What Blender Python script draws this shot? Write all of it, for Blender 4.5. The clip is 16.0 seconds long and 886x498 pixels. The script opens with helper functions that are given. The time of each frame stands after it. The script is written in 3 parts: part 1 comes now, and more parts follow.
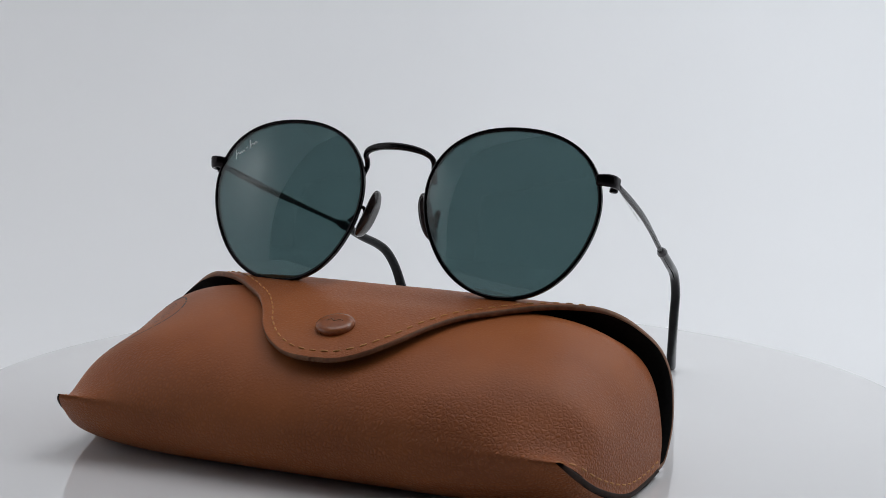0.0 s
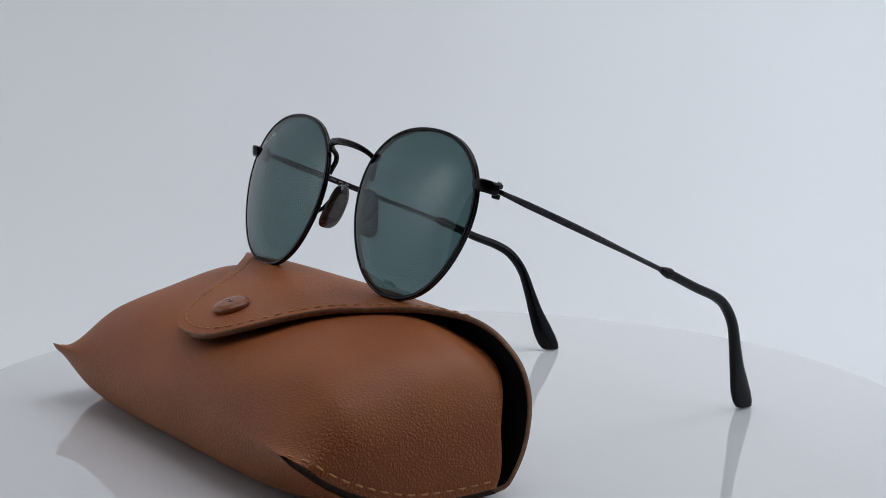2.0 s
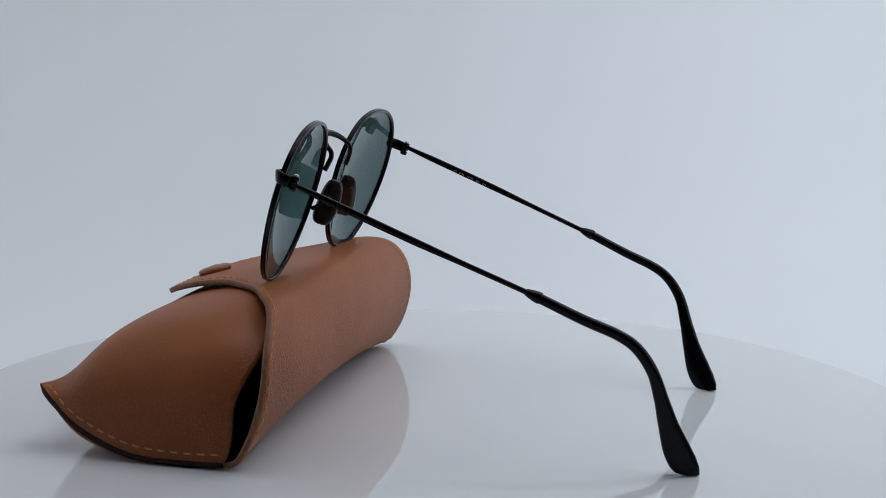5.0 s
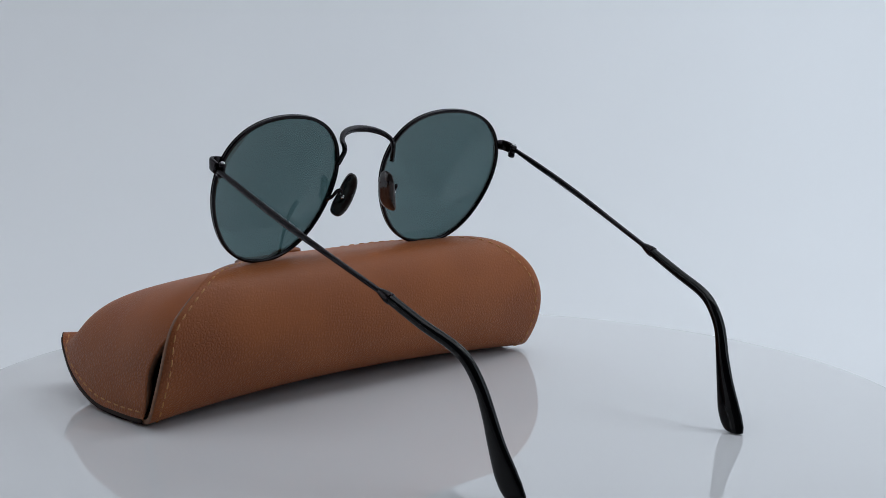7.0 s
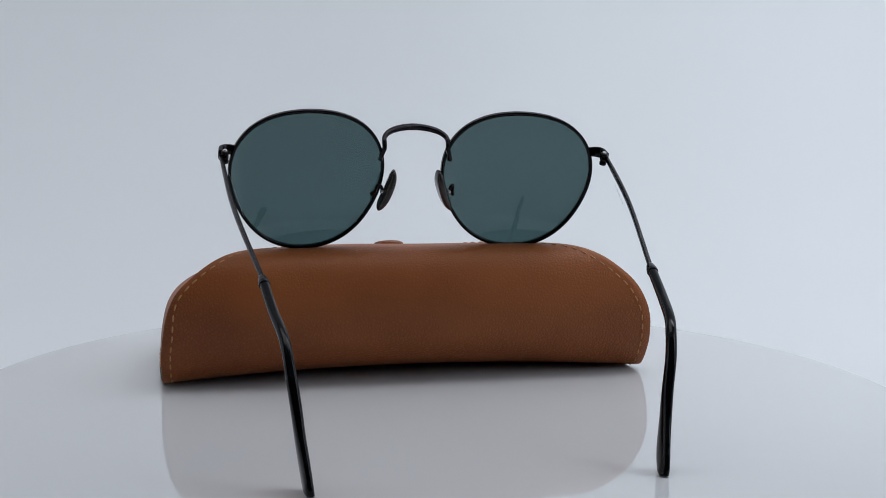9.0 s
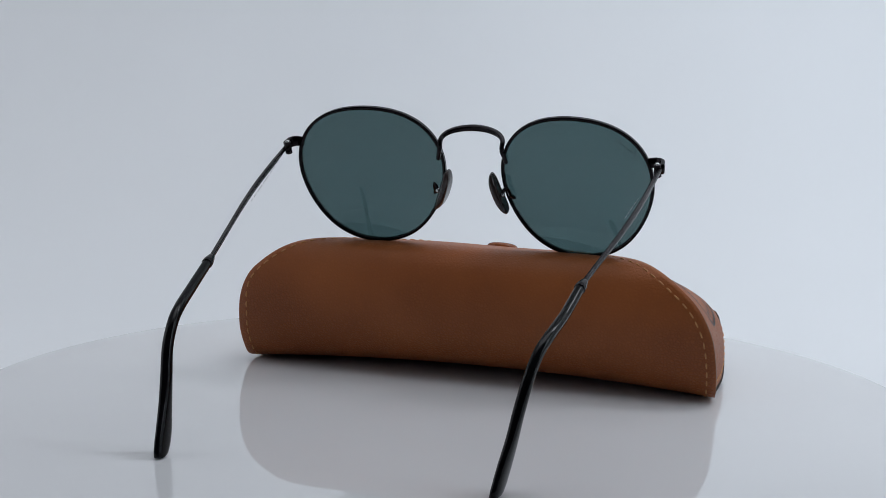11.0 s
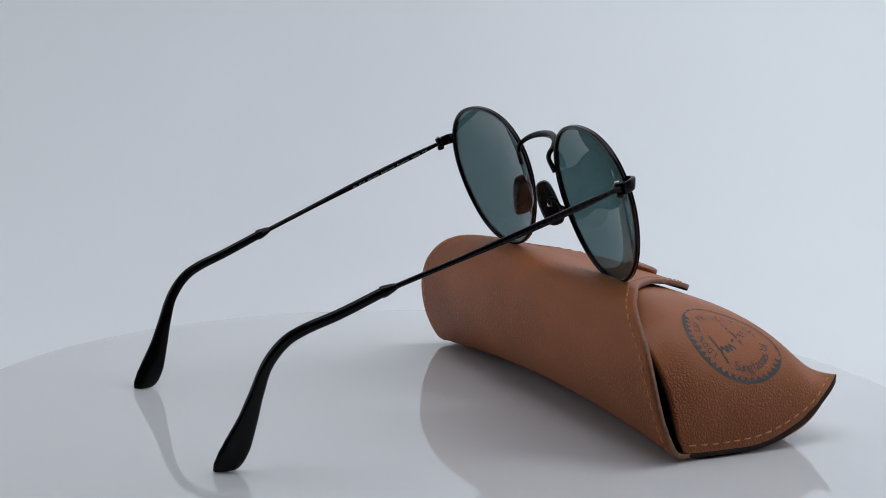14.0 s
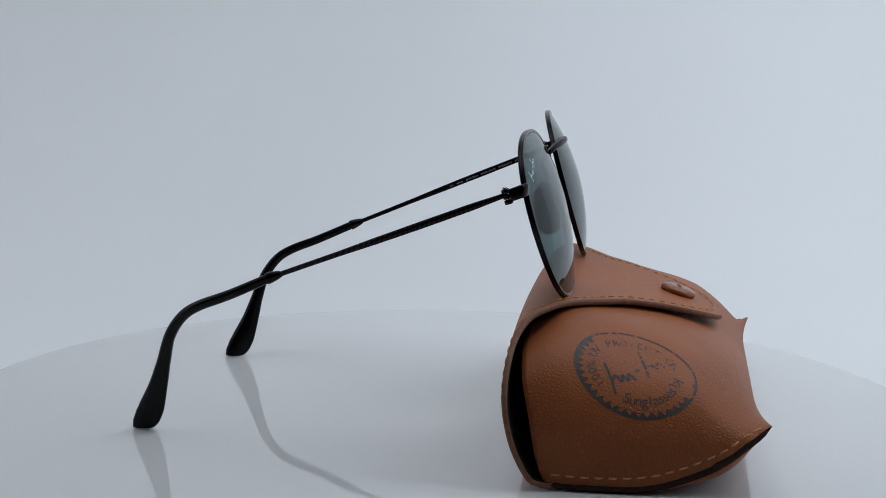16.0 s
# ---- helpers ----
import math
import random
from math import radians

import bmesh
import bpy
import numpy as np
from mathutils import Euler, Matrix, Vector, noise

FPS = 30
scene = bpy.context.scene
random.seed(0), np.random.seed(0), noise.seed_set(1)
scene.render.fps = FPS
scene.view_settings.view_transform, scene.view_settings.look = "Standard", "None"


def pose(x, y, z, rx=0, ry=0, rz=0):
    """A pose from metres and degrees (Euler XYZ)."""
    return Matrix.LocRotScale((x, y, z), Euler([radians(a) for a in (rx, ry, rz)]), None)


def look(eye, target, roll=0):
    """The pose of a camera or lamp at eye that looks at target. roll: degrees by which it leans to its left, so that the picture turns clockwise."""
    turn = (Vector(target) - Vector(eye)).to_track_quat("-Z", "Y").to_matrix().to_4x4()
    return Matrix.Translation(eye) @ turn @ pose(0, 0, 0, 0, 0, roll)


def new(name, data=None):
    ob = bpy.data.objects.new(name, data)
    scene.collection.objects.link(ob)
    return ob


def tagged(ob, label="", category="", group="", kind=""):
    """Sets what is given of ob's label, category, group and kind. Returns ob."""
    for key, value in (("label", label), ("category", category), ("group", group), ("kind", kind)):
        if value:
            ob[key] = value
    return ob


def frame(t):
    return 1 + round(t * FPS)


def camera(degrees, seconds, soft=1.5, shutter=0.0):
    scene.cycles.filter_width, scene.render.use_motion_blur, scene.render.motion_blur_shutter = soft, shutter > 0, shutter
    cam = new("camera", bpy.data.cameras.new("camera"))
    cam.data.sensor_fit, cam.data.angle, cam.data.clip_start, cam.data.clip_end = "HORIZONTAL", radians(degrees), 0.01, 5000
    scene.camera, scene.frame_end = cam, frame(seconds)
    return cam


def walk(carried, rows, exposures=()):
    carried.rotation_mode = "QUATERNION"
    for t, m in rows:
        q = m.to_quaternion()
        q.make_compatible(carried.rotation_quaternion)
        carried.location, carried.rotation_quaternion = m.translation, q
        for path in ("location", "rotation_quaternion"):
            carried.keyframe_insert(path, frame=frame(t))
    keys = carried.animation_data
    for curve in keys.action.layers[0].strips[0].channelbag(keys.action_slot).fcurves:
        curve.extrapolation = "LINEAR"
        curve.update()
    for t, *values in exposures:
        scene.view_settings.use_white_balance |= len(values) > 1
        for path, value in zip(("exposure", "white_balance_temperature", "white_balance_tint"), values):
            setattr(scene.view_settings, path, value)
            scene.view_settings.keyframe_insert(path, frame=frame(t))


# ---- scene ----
from mathutils.bvhtree import BVHTree

# plan unit: a millimetre of the plan, in metres
U = 0.00093

# ---- camera (stands still; the turntable turns) ----
cam = camera(31.78, 16.0, soft=0.8)
CAM = pose(0, -525.3 * U, 138.8 * U, 90 - 9.045, 0, -0.097) @ pose(0, 0, 0, 0, 0, 0.908)
walk(cam, [(0.0, CAM), (16.0, CAM)], [(0.0, 0.15, 6850, 13), (1.5, 0.08, 6680, 12.5), (3.5, -0.05, 6380, 10.5), (4.2, -0.09, 6370, 10.3), (6.3, -0.01, 6370, 10.4), (7.0, 0.0, 6380, 10.5),
                                             (9.0, 0.05, 6450, 11), (12.5, 0.03, 6450, 11.5), (14.0, 0.03, 6480, 11.5), (16.0, -0.08, 6380, 10)])

# turntable angle in degrees, second by second
TURN = [0.0, -15.63, -31.2, -46.95, -62.85, -78.95, -95.15, -111.3, -127.2, -143.05, -159.0, -175.2, -191.3,
        -207.15, -222.9, -238.8, -254.95]

# ---- world and lights ----
world = bpy.data.worlds.new("world")
scene.world = world
world.use_nodes = True
world.node_tree.nodes["Background"].inputs[0].default_value = (0.55, 0.6, 0.7, 1)
world.node_tree.nodes["Background"].inputs[1].default_value = 0.07


def area(name, m, sx, sy, power, color):
    d = bpy.data.lights.new(name, "AREA")
    d.shape, d.size, d.size_y, d.energy, d.color = "RECTANGLE", sx, sy, power, color
    ob = new(name, d)
    ob.matrix_world = m
    return ob


area("roof_panel_light", look((0.0, 0.0, 0.66), (0.0, 0.05, 0)), 0.5, 0.35, 1.03, (0.93, 0.955, 1.0))
# added fill, no lamp in view: brightens the backdrop towards the right
area("backdrop_fill_light", look((0.40, 0.12, 0.68), (0.40, 0.5, 0.12)), 0.36, 0.16, 1.42, (0.87, 0.935, 1.0))
area("side_panel_light", look((0.56, -0.12, 0.34), (0.28, 0.5, 0.2)), 0.35, 0.4, 1.2, (0.78, 0.90, 1.0))
# added unseen lamp: lights the left wall as a soft band for the lenses
area("wall_fill_light", look((-0.44, -0.10, 0.34), (-0.6, -0.02, 0.24)), 0.06, 0.26, 0.72, (0.95, 0.97, 1.0))


# ---- materials ----
def material(name, color, rough=0.5, metal=0.0, spec=0.5, coat=0.0):
    m = bpy.data.materials.new(name)
    m.use_nodes = True
    b = m.node_tree.nodes["Principled BSDF"]
    b.inputs["Base Color"].default_value = (*color, 1)
    b.inputs["Roughness"].default_value = rough
    b.inputs["Metallic"].default_value = metal
    b.inputs["Specular IOR Level"].default_value = spec
    b.inputs["Coat Weight"].default_value = coat
    b.inputs["Coat Roughness"].default_value = 0.03
    return m


def node(m, kind, **values):
    n = m.node_tree.nodes.new(kind)
    for k, v in values.items():
        n.inputs[k.replace("_", " ")].default_value = v
    return n


def wire(m, a, b):
    m.node_tree.links.new(a, b)


def ramp(m, fac, lo, hi, c0, c1):
    r = m.node_tree.nodes.new("ShaderNodeValToRGB")
    r.color_ramp.elements[0].position, r.color_ramp.elements[1].position = lo, hi
    r.color_ramp.elements[0].color, r.color_ramp.elements[1].color = (*c0, 1), (*c1, 1)
    wire(m, fac, r.inputs[0])
    return r.outputs[0]


def leather(name, least):
    """Tan hide; least: how far its pebbled grain stands out where it is smoothest."""
    m = material(name, (0.3, 0.13, 0.06), 0.5, spec=0.3)
    b = m.node_tree.nodes["Principled BSDF"]
    tc = node(m, "ShaderNodeTexCoord").outputs["Object"]
    warp = node(m, "ShaderNodeTexNoise", Scale=380.0, Detail=3.0)
    wire(m, tc, warp.inputs["Vector"])
    mix = m.node_tree.nodes.new("ShaderNodeVectorMath")
    mix.operation = "MULTIPLY_ADD"
    wire(m, warp.outputs["Color"], mix.inputs[0])
    mix.inputs[1].default_value = (0.0014, 0.0014, 0.0014)
    wire(m, tc, mix.inputs[2])
    cells = node(m, "ShaderNodeTexVoronoi", Scale=860.0)
    cells.feature = "DISTANCE_TO_EDGE"
    wire(m, mix.outputs[0], cells.inputs["Vector"])
    fine = node(m, "ShaderNodeTexNoise", Scale=2400.0, Detail=4.0)
    wire(m, tc, fine.inputs["Vector"])
    broad = node(m, "ShaderNodeTexNoise", Scale=26.0, Detail=3.0)
    wire(m, tc, broad.inputs["Vector"])
    pebble = ramp(m, cells.outputs["Distance"], 0.0, 0.36, (0, 0, 0), (1, 1, 1))
    # rubbed smoother on top; darker creases lower down partly put shade into the colour
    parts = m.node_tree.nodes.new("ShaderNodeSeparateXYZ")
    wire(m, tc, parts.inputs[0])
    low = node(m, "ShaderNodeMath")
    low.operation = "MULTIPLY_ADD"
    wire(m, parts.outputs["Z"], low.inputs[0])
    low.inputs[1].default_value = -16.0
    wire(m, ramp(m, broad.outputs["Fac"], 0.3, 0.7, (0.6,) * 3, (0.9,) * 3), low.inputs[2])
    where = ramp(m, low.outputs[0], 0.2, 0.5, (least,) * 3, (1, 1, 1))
    tone = ramp(m, broad.outputs["Fac"], 0.3, 0.72, LEATHER_LIGHT, LEATHER_DARK)
    shade = m.node_tree.nodes.new("ShaderNodeMix")
    shade.data_type, shade.blend_type = "RGBA", "MULTIPLY"
    part_of = m.node_tree.nodes.new("ShaderNodeMath")
    part_of.operation = "MULTIPLY"
    wire(m, where, part_of.inputs[0])
    part_of.inputs[1].default_value = 0.2
    wire(m, part_of.outputs[0], shade.inputs["Factor"])
    wire(m, tone, shade.inputs["A"])
    wire(m, pebble, shade.inputs["B"])
    wire(m, shade.outputs["Result"], b.inputs["Base Color"])
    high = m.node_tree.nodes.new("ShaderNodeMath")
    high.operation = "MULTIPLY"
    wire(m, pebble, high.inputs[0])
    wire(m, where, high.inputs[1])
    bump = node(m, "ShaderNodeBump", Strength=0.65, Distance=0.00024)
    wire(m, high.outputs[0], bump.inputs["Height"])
    bump2 = node(m, "ShaderNodeBump", Strength=0.3, Distance=0.00012)
    wire(m, fine.outputs["Fac"], bump2.inputs["Height"])
    wire(m, bump.outputs[0], bump2.inputs["Normal"])
    wire(m, bump2.outputs[0], b.inputs["Normal"])
    wire(m, ramp(m, fine.outputs["Fac"], 0.3, 0.7, (0.42,) * 3, (0.56,) * 3), b.inputs["Roughness"])
    return m


def mottled(name, c0, c1, scale, rough, bump=0.0, dist=0.0001, metal=0.0, spec=0.5, coat=0.0):
    m = material(name, c0, rough, metal, spec, coat)
    b = m.node_tree.nodes["Principled BSDF"]
    tc = node(m, "ShaderNodeTexCoord").outputs["Object"]
    n = node(m, "ShaderNodeTexNoise", Scale=scale, Detail=5.0)
    wire(m, tc, n.inputs["Vector"])
    wire(m, ramp(m, n.outputs["Fac"], 0.3, 0.7, c0, c1), b.inputs["Base Color"])
    if bump:
        bp = node(m, "ShaderNodeBump", Strength=bump, Distance=dist)
        wire(m, n.outputs["Fac"], bp.inputs["Height"])
        wire(m, bp.outputs[0], b.inputs["Normal"])
    return m


def knurled(name, along):
    """Gunmetal with fine milled notches across it, every 0.6 mm along one axis."""
    m = material(name, (0.03, 0.026, 0.028), 0.2, 1.0)
    tc = node(m, "ShaderNodeTexCoord").outputs["Object"]
    w = node(m, "ShaderNodeTexWave", Scale=880.0, Distortion=0.0)
    w.bands_direction = along
    wire(m, tc, w.inputs["Vector"])
    bp = node(m, "ShaderNodeBump", Strength=0.4, Distance=0.0001)
    wire(m, w.outputs["Fac"], bp.inputs["Height"])
    wire(m, bp.outputs[0], m.node_tree.nodes["Principled BSDF"].inputs["Normal"])
    wire(m, ramp(m, w.outputs["Fac"], 0.2, 0.8, (0.009, 0.008, 0.0085), (0.036, 0.032, 0.035)), m.node_tree.nodes["Principled BSDF"].inputs["Base Color"])
    return m


def lens_glass():
    """Grey-green tinted flat-power glass; the tint acts at each of its two faces."""
    m = bpy.data.materials.new("tinted_glass")
    m.use_nodes = True
    t = m.node_tree
    t.nodes.clear()
    out = t.nodes.new("ShaderNodeOutputMaterial")
    clear = t.nodes.new("ShaderNodeBsdfTransparent")
    clear.inputs["Color"].default_value = (*LENS_TINT, 1)
    gloss = t.nodes.new("ShaderNodeBsdfGlossy")
    gloss.inputs["Roughness"].default_value = 0.02
    # reflectance: 4.5 % head on, all of it at a grazing angle
    facing = t.nodes.new("ShaderNodeLayerWeight")
    facing.inputs[0].default_value = 0.5
    steep = t.nodes.new("ShaderNodeMath")
    steep.operation, steep.inputs[1].default_value = "POWER", 5.0
    fr = t.nodes.new("ShaderNodeMath")
    fr.operation, fr.inputs[1].default_value, fr.inputs[2].default_value = "MULTIPLY_ADD", 0.955, 0.045
    t.links.new(facing.outputs["Facing"], steep.inputs[0])
    t.links.new(steep.outputs[0], fr.inputs[0])
    mix = t.nodes.new("ShaderNodeMixShader")
    t.links.new(fr.outputs[0], mix.inputs[0])
    t.links.new(clear.outputs[0], mix.inputs[1])
    t.links.new(gloss.outputs[0], mix.inputs[2])
    t.links.new(mix.outputs[0], out.inputs[0])
    return m


LEATHER_DARK, LEATHER_LIGHT = (0.286, 0.078, 0.0200), (0.360, 0.105, 0.0272)
LENS_TINT = (0.262, 0.352, 0.356)
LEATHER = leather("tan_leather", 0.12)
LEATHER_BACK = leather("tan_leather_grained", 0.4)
SNAP = mottled("polished_tan_leather", (0.22, 0.06, 0.018), (0.30, 0.09, 0.028), 900.0, 0.26, 0.3)
LINING = mottled("black_lining", (0.005, 0.005, 0.005), (0.01, 0.009, 0.009), 900.0, 0.9, spec=0.15)
EDGE = mottled("dark_leather_edge", (0.014, 0.007, 0.005), (0.034, 0.015, 0.009), 700.0, 0.65, 0.3, spec=0.2)
EDGE_TAN = mottled("tan_leather_edge", (0.15, 0.065, 0.03), (0.24, 0.1, 0.045), 700.0, 0.6, 0.3)
THREAD = mottled("tan_thread", (0.44, 0.19, 0.062), (0.56, 0.27, 0.095), 1500.0, 0.7, 0.4)
INK = mottled("dark_ink", (0.03, 0.026, 0.026), (0.055, 0.045, 0.042), 1400.0, 0.6)
METAL = mottled("gunmetal", (0.014, 0.012, 0.013), (0.028, 0.024, 0.026), 900.0, 0.2, metal=1.0)
METAL_RIM = mottled("gunmetal_rim", (0.010, 0.009, 0.010), (0.02, 0.018, 0.019), 900.0, 0.2, metal=1.0)
KNURL = {d: knurled("knurled_gunmetal_" + d.lower(), d) for d in "XY"}
SCREW = material("steel_screw", (0.5, 0.5, 0.5), 0.25, 1.0)
ACETATE = mottled("black_acetate", (0.002, 0.002, 0.0025), (0.004, 0.004, 0.005), 300.0, 0.07, spec=0.17)
PAD = mottled("dark_pad_plastic", (0.016, 0.010, 0.009), (0.034, 0.022, 0.020), 300.0, 0.08, spec=0.5)
PRINT = material("white_print", (0.7, 0.72, 0.72), 0.5)
PRINT_GREY = material("grey_print", (0.32, 0.32, 0.33), 0.5)
GLASS = lens_glass()
ACRYLIC = mottled("white_gloss_acrylic", (0.70, 0.70, 0.705), (0.73, 0.73, 0.735), 6.0, 0.022, spec=0.78)
CLOTH = mottled("white_tent_cloth", (0.76, 0.77, 0.78), (0.80, 0.81, 0.82), 3.0, 0.9)
DARKSIDE = mottled("dark_disc_side", (0.03, 0.03, 0.032), (0.05, 0.05, 0.052), 60.0, 0.4)
ROOM = mottled("unseen_slab_grey", (0.22, 0.22, 0.23), (0.27, 0.27, 0.28), 2.0, 0.9)


# ---- mesh helpers ----
def finish(name, bm, mats, parent=None, label="", smooth=True):
    me = bpy.data.meshes.new(name)
    bmesh.ops.recalc_face_normals(bm, faces=bm.faces)
    bm.to_mesh(me)
    bm.free()
    for m in mats if isinstance(mats, (list, tuple)) else [mats]:
        me.materials.append(m)
    if smooth:
        for f in me.polygons:
            f.use_smooth = True
    ob = new(name, me)
    if parent:
        ob.parent = parent
    if label:
        tagged(ob, label)
    return ob


def part(name, bm, mat, parent, label="", smooth=True):
    return finish(name, bm, mat, parent, label, smooth)


def grid(fn, nu, nv, closed_u=False, closed_v=False, caps=False):
    """A sheet of quads through fn(i / n, j / n), in plan units."""
    bm = bmesh.new()
    cu, cv = nu + (not closed_u), nv + (not closed_v)
    vs = [[bm.verts.new(Vector(fn(i / nu, j / nv)) * U) for j in range(cv)] for i in range(cu)]
    for i in range(nu):
        for j in range(nv):
            a, b = vs[i][j], vs[(i + 1) % cu][j]
            c, d = vs[(i + 1) % cu][(j + 1) % cv], vs[i][(j + 1) % cv]
            bm.faces.new((a, b, c, d))
    if caps:
        bm.faces.new(vs[0])
        bm.faces.new(vs[-1][::-1])
    return bm


def smooth_curve(pts, n):
    """n + 1 points along a Catmull-Rom curve through pts, evenly spread over the knots."""
    P = np.array(pts, float)
    P = np.vstack([2 * P[0] - P[1], P, 2 * P[-1] - P[-2]])
    out = []
    for x in np.linspace(0, len(pts) - 1, n + 1):
        i = min(int(x), len(pts) - 2)
        f = x - i
        a, b, c, d = P[i:i + 4]
        out.append(0.5 * (2 * b + (c - a) * f + (2 * a - 5 * b + 4 * c - d) * f * f + (3 * b - a - 3 * c + d) * f ** 3))
    return np.array(out)


def at(curve, f):
    x = min(max(f, 0), 1) * (len(curve) - 1)
    i = min(int(x), len(curve) - 2)
    return curve[i] + (curve[i + 1] - curve[i]) * (x - i)


def even(pts, n=200):
    """The smooth curve through pts, evenly spread over its length."""
    c = smooth_curve(pts, 400)
    s = np.concatenate([[0], np.cumsum(np.linalg.norm(np.diff(c, axis=0), axis=1))])
    return np.stack([np.interp(np.linspace(0, s[-1], n + 1), s, c[:, k]) for k in range(c.shape[1])], 1)


def sweep(path, sizes, up=(0, 0, 1), sides=14, n=60, power=2.0, round_ends=False, round_tip=0, ground=False):
    """A tube along path; sizes: knots (fraction, half height, half width); power above 2 squares the section."""
    c = even(path, n)
    fr, hh, hw = zip(*sizes)
    bm = bmesh.new()
    rings = []
    for i in range(n + 1):
        tan = Vector(c[min(i + 1, n)] - c[max(i - 1, 0)]).normalized()
        side = tan.cross(Vector(up)).normalized()
        top = side.cross(tan).normalized()
        f = i / n
        k = 1.0
        if round_ends:
            e = min(f, 1 - f) * n / 2.5
            k = math.sqrt(max(0.02, 1 - (1 - e) ** 2)) if e < 1 else 1.0
        if round_tip and i > n - round_tip:
            k = math.sqrt(max(0.01, 1 - ((i - n + round_tip) / round_tip) ** 2))
        a, b = np.interp(f, fr, hh) * k, np.interp(f, fr, hw) * k
        ring = []
        for j in range(sides):
            w = 2 * math.pi * j / sides
            cx, cy = math.cos(w), math.sin(w)
            cx = math.copysign(abs(cx) ** (2 / power), cx)
            cy = math.copysign(abs(cy) ** (2 / power), cy)
            # a grounded tip is rounded off at its heel and runs out into its toe
            heel = math.sqrt(1 - 0.8 * ((f - 0.84) / 0.16) ** 2) if ground and cy < 0 and f > 0.84 else 1.0
            p = Vector(c[i]) + top * a * cy * heel + side * b * cx
            if ground and p.z < 1.2:
                p.z = 0.2 + math.exp(p.z - 1.2)
            ring.append(bm.verts.new(p * U))
        rings.append(ring)
    for i in range(n):
        for j in range(sides):
            k = (j + 1) % sides
            bm.faces.new((rings[i][j], rings[i][k], rings[i + 1][k], rings[i + 1][j]))
    bm.faces.new(rings[0])
    bm.faces.new(rings[-1][::-1])
    return bm


def block(m, sx, sy, sz, bevel=0.4):
    """A bevelled block of that size in plan units, at the pose m (plan units)."""
    bm = bmesh.new()
    bmesh.ops.create_cube(bm, size=1)
    bmesh.ops.scale(bm, vec=(sx, sy, sz), verts=bm.verts)
    bmesh.ops.bevel(bm, geom=bm.edges[:], offset=bevel, segments=2, affect="EDGES")
    bmesh.ops.transform(bm, matrix=Matrix.Scale(U, 4) @ m, verts=bm.verts)
    return bm


def lathe(m, prof, sides=40):
    """A turned body: prof of (radius, height), closed on the axis, at the pose m (plan units)."""
    bm = bmesh.new()
    rings = []
    for r, h in prof:
        if r < 1e-6:
            rings.append([bm.verts.new(m @ Vector((0, 0, h)) * U)])
        else:
            rings.append([bm.verts.new(m @ Vector((r * math.cos(2 * math.pi * j / sides),
                                                   r * math.sin(2 * math.pi * j / sides), h)) * U) for j in range(sides)])
    for a, b in zip(rings, rings[1:]):
        for j in range(sides):
            k = (j + 1) % sides
            if len(a) == 1:
                bm.faces.new((a[0], b[j], b[k]))
            elif len(b) == 1:
                bm.faces.new((a[j], b[0], a[k]))
            else:
                bm.faces.new((a[j], b[j], b[k], a[k]))
    return bm


# ---- light tent ----
def tent():
    prof = [(-0.42, -0.035), (0.25, -0.035)]
    for k in range(1, 13):
        w = math.radians(90 * k / 12)
        prof.append((0.25 + 0.25 * math.sin(w), -0.035 + 0.25 * (1 - math.cos(w))))
    prof += [(0.50, 0.72)]
    bm = bmesh.new()
    rows = [[bm.verts.new((x, y, z)) for y, z in prof] for x in (-0.60, 0.60)]
    low = [[bm.verts.new((x, y + 0.004, z - 0.006)) for y, z in prof] for x in (-0.60, 0.60)]
    for i in range(len(prof) - 1):
        bm.faces.new((rows[0][i], rows[1][i], rows[1][i + 1], rows[0][i + 1]))
        bm.faces.new((low[0][i], low[1][i], low[1][i + 1], low[0][i + 1]))
    tagged(finish("backdrop", bm, CLOTH), "white curved cloth backdrop sweeping up behind the turntable", "backdrop", kind="structure")

    def slab(name, lo, hi, mat, label, cat):
        bm = bmesh.new()
        bmesh.ops.create_cube(bm, size=1)
        lo, hi = Vector(lo), Vector(hi)
        bmesh.ops.scale(bm, vec=hi - lo, verts=bm.verts)
        bmesh.ops.translate(bm, vec=(lo + hi) / 2, verts=bm.verts)
        tagged(finish(name, bm, mat, smooth=False), label, cat, kind="structure")

    slab("wall_left", (-0.61, -0.30, -0.05), (-0.601, 0.52, 0.73), CLOTH, "white cloth side of the light tent", "tent wall")
    slab("wall_right", (0.601, -0.30, -0.05), (0.61, 0.52, 0.73), CLOTH, "white cloth side of the light tent", "tent wall")
    slab("ceiling", (-0.61, -0.30, 0.73), (0.61, 0.52, 0.74), CLOTH, "white cloth roof of the light tent", "tent roof")
    # unseen slab, added to cut the bounce light from the front
    slab("floor", (-3, -2.6, -0.10), (3, 0.6, -0.06), ROOM, "unseen plain grey slab added under the light tent", "floor")
    # unseen wall, added behind the camera as a dim side for reflections
    slab("wall_room", (-3, -2.6, -1.0), (3, -2.5, 2.0), ROOM, "unseen plain grey wall added behind the camera", "wall")


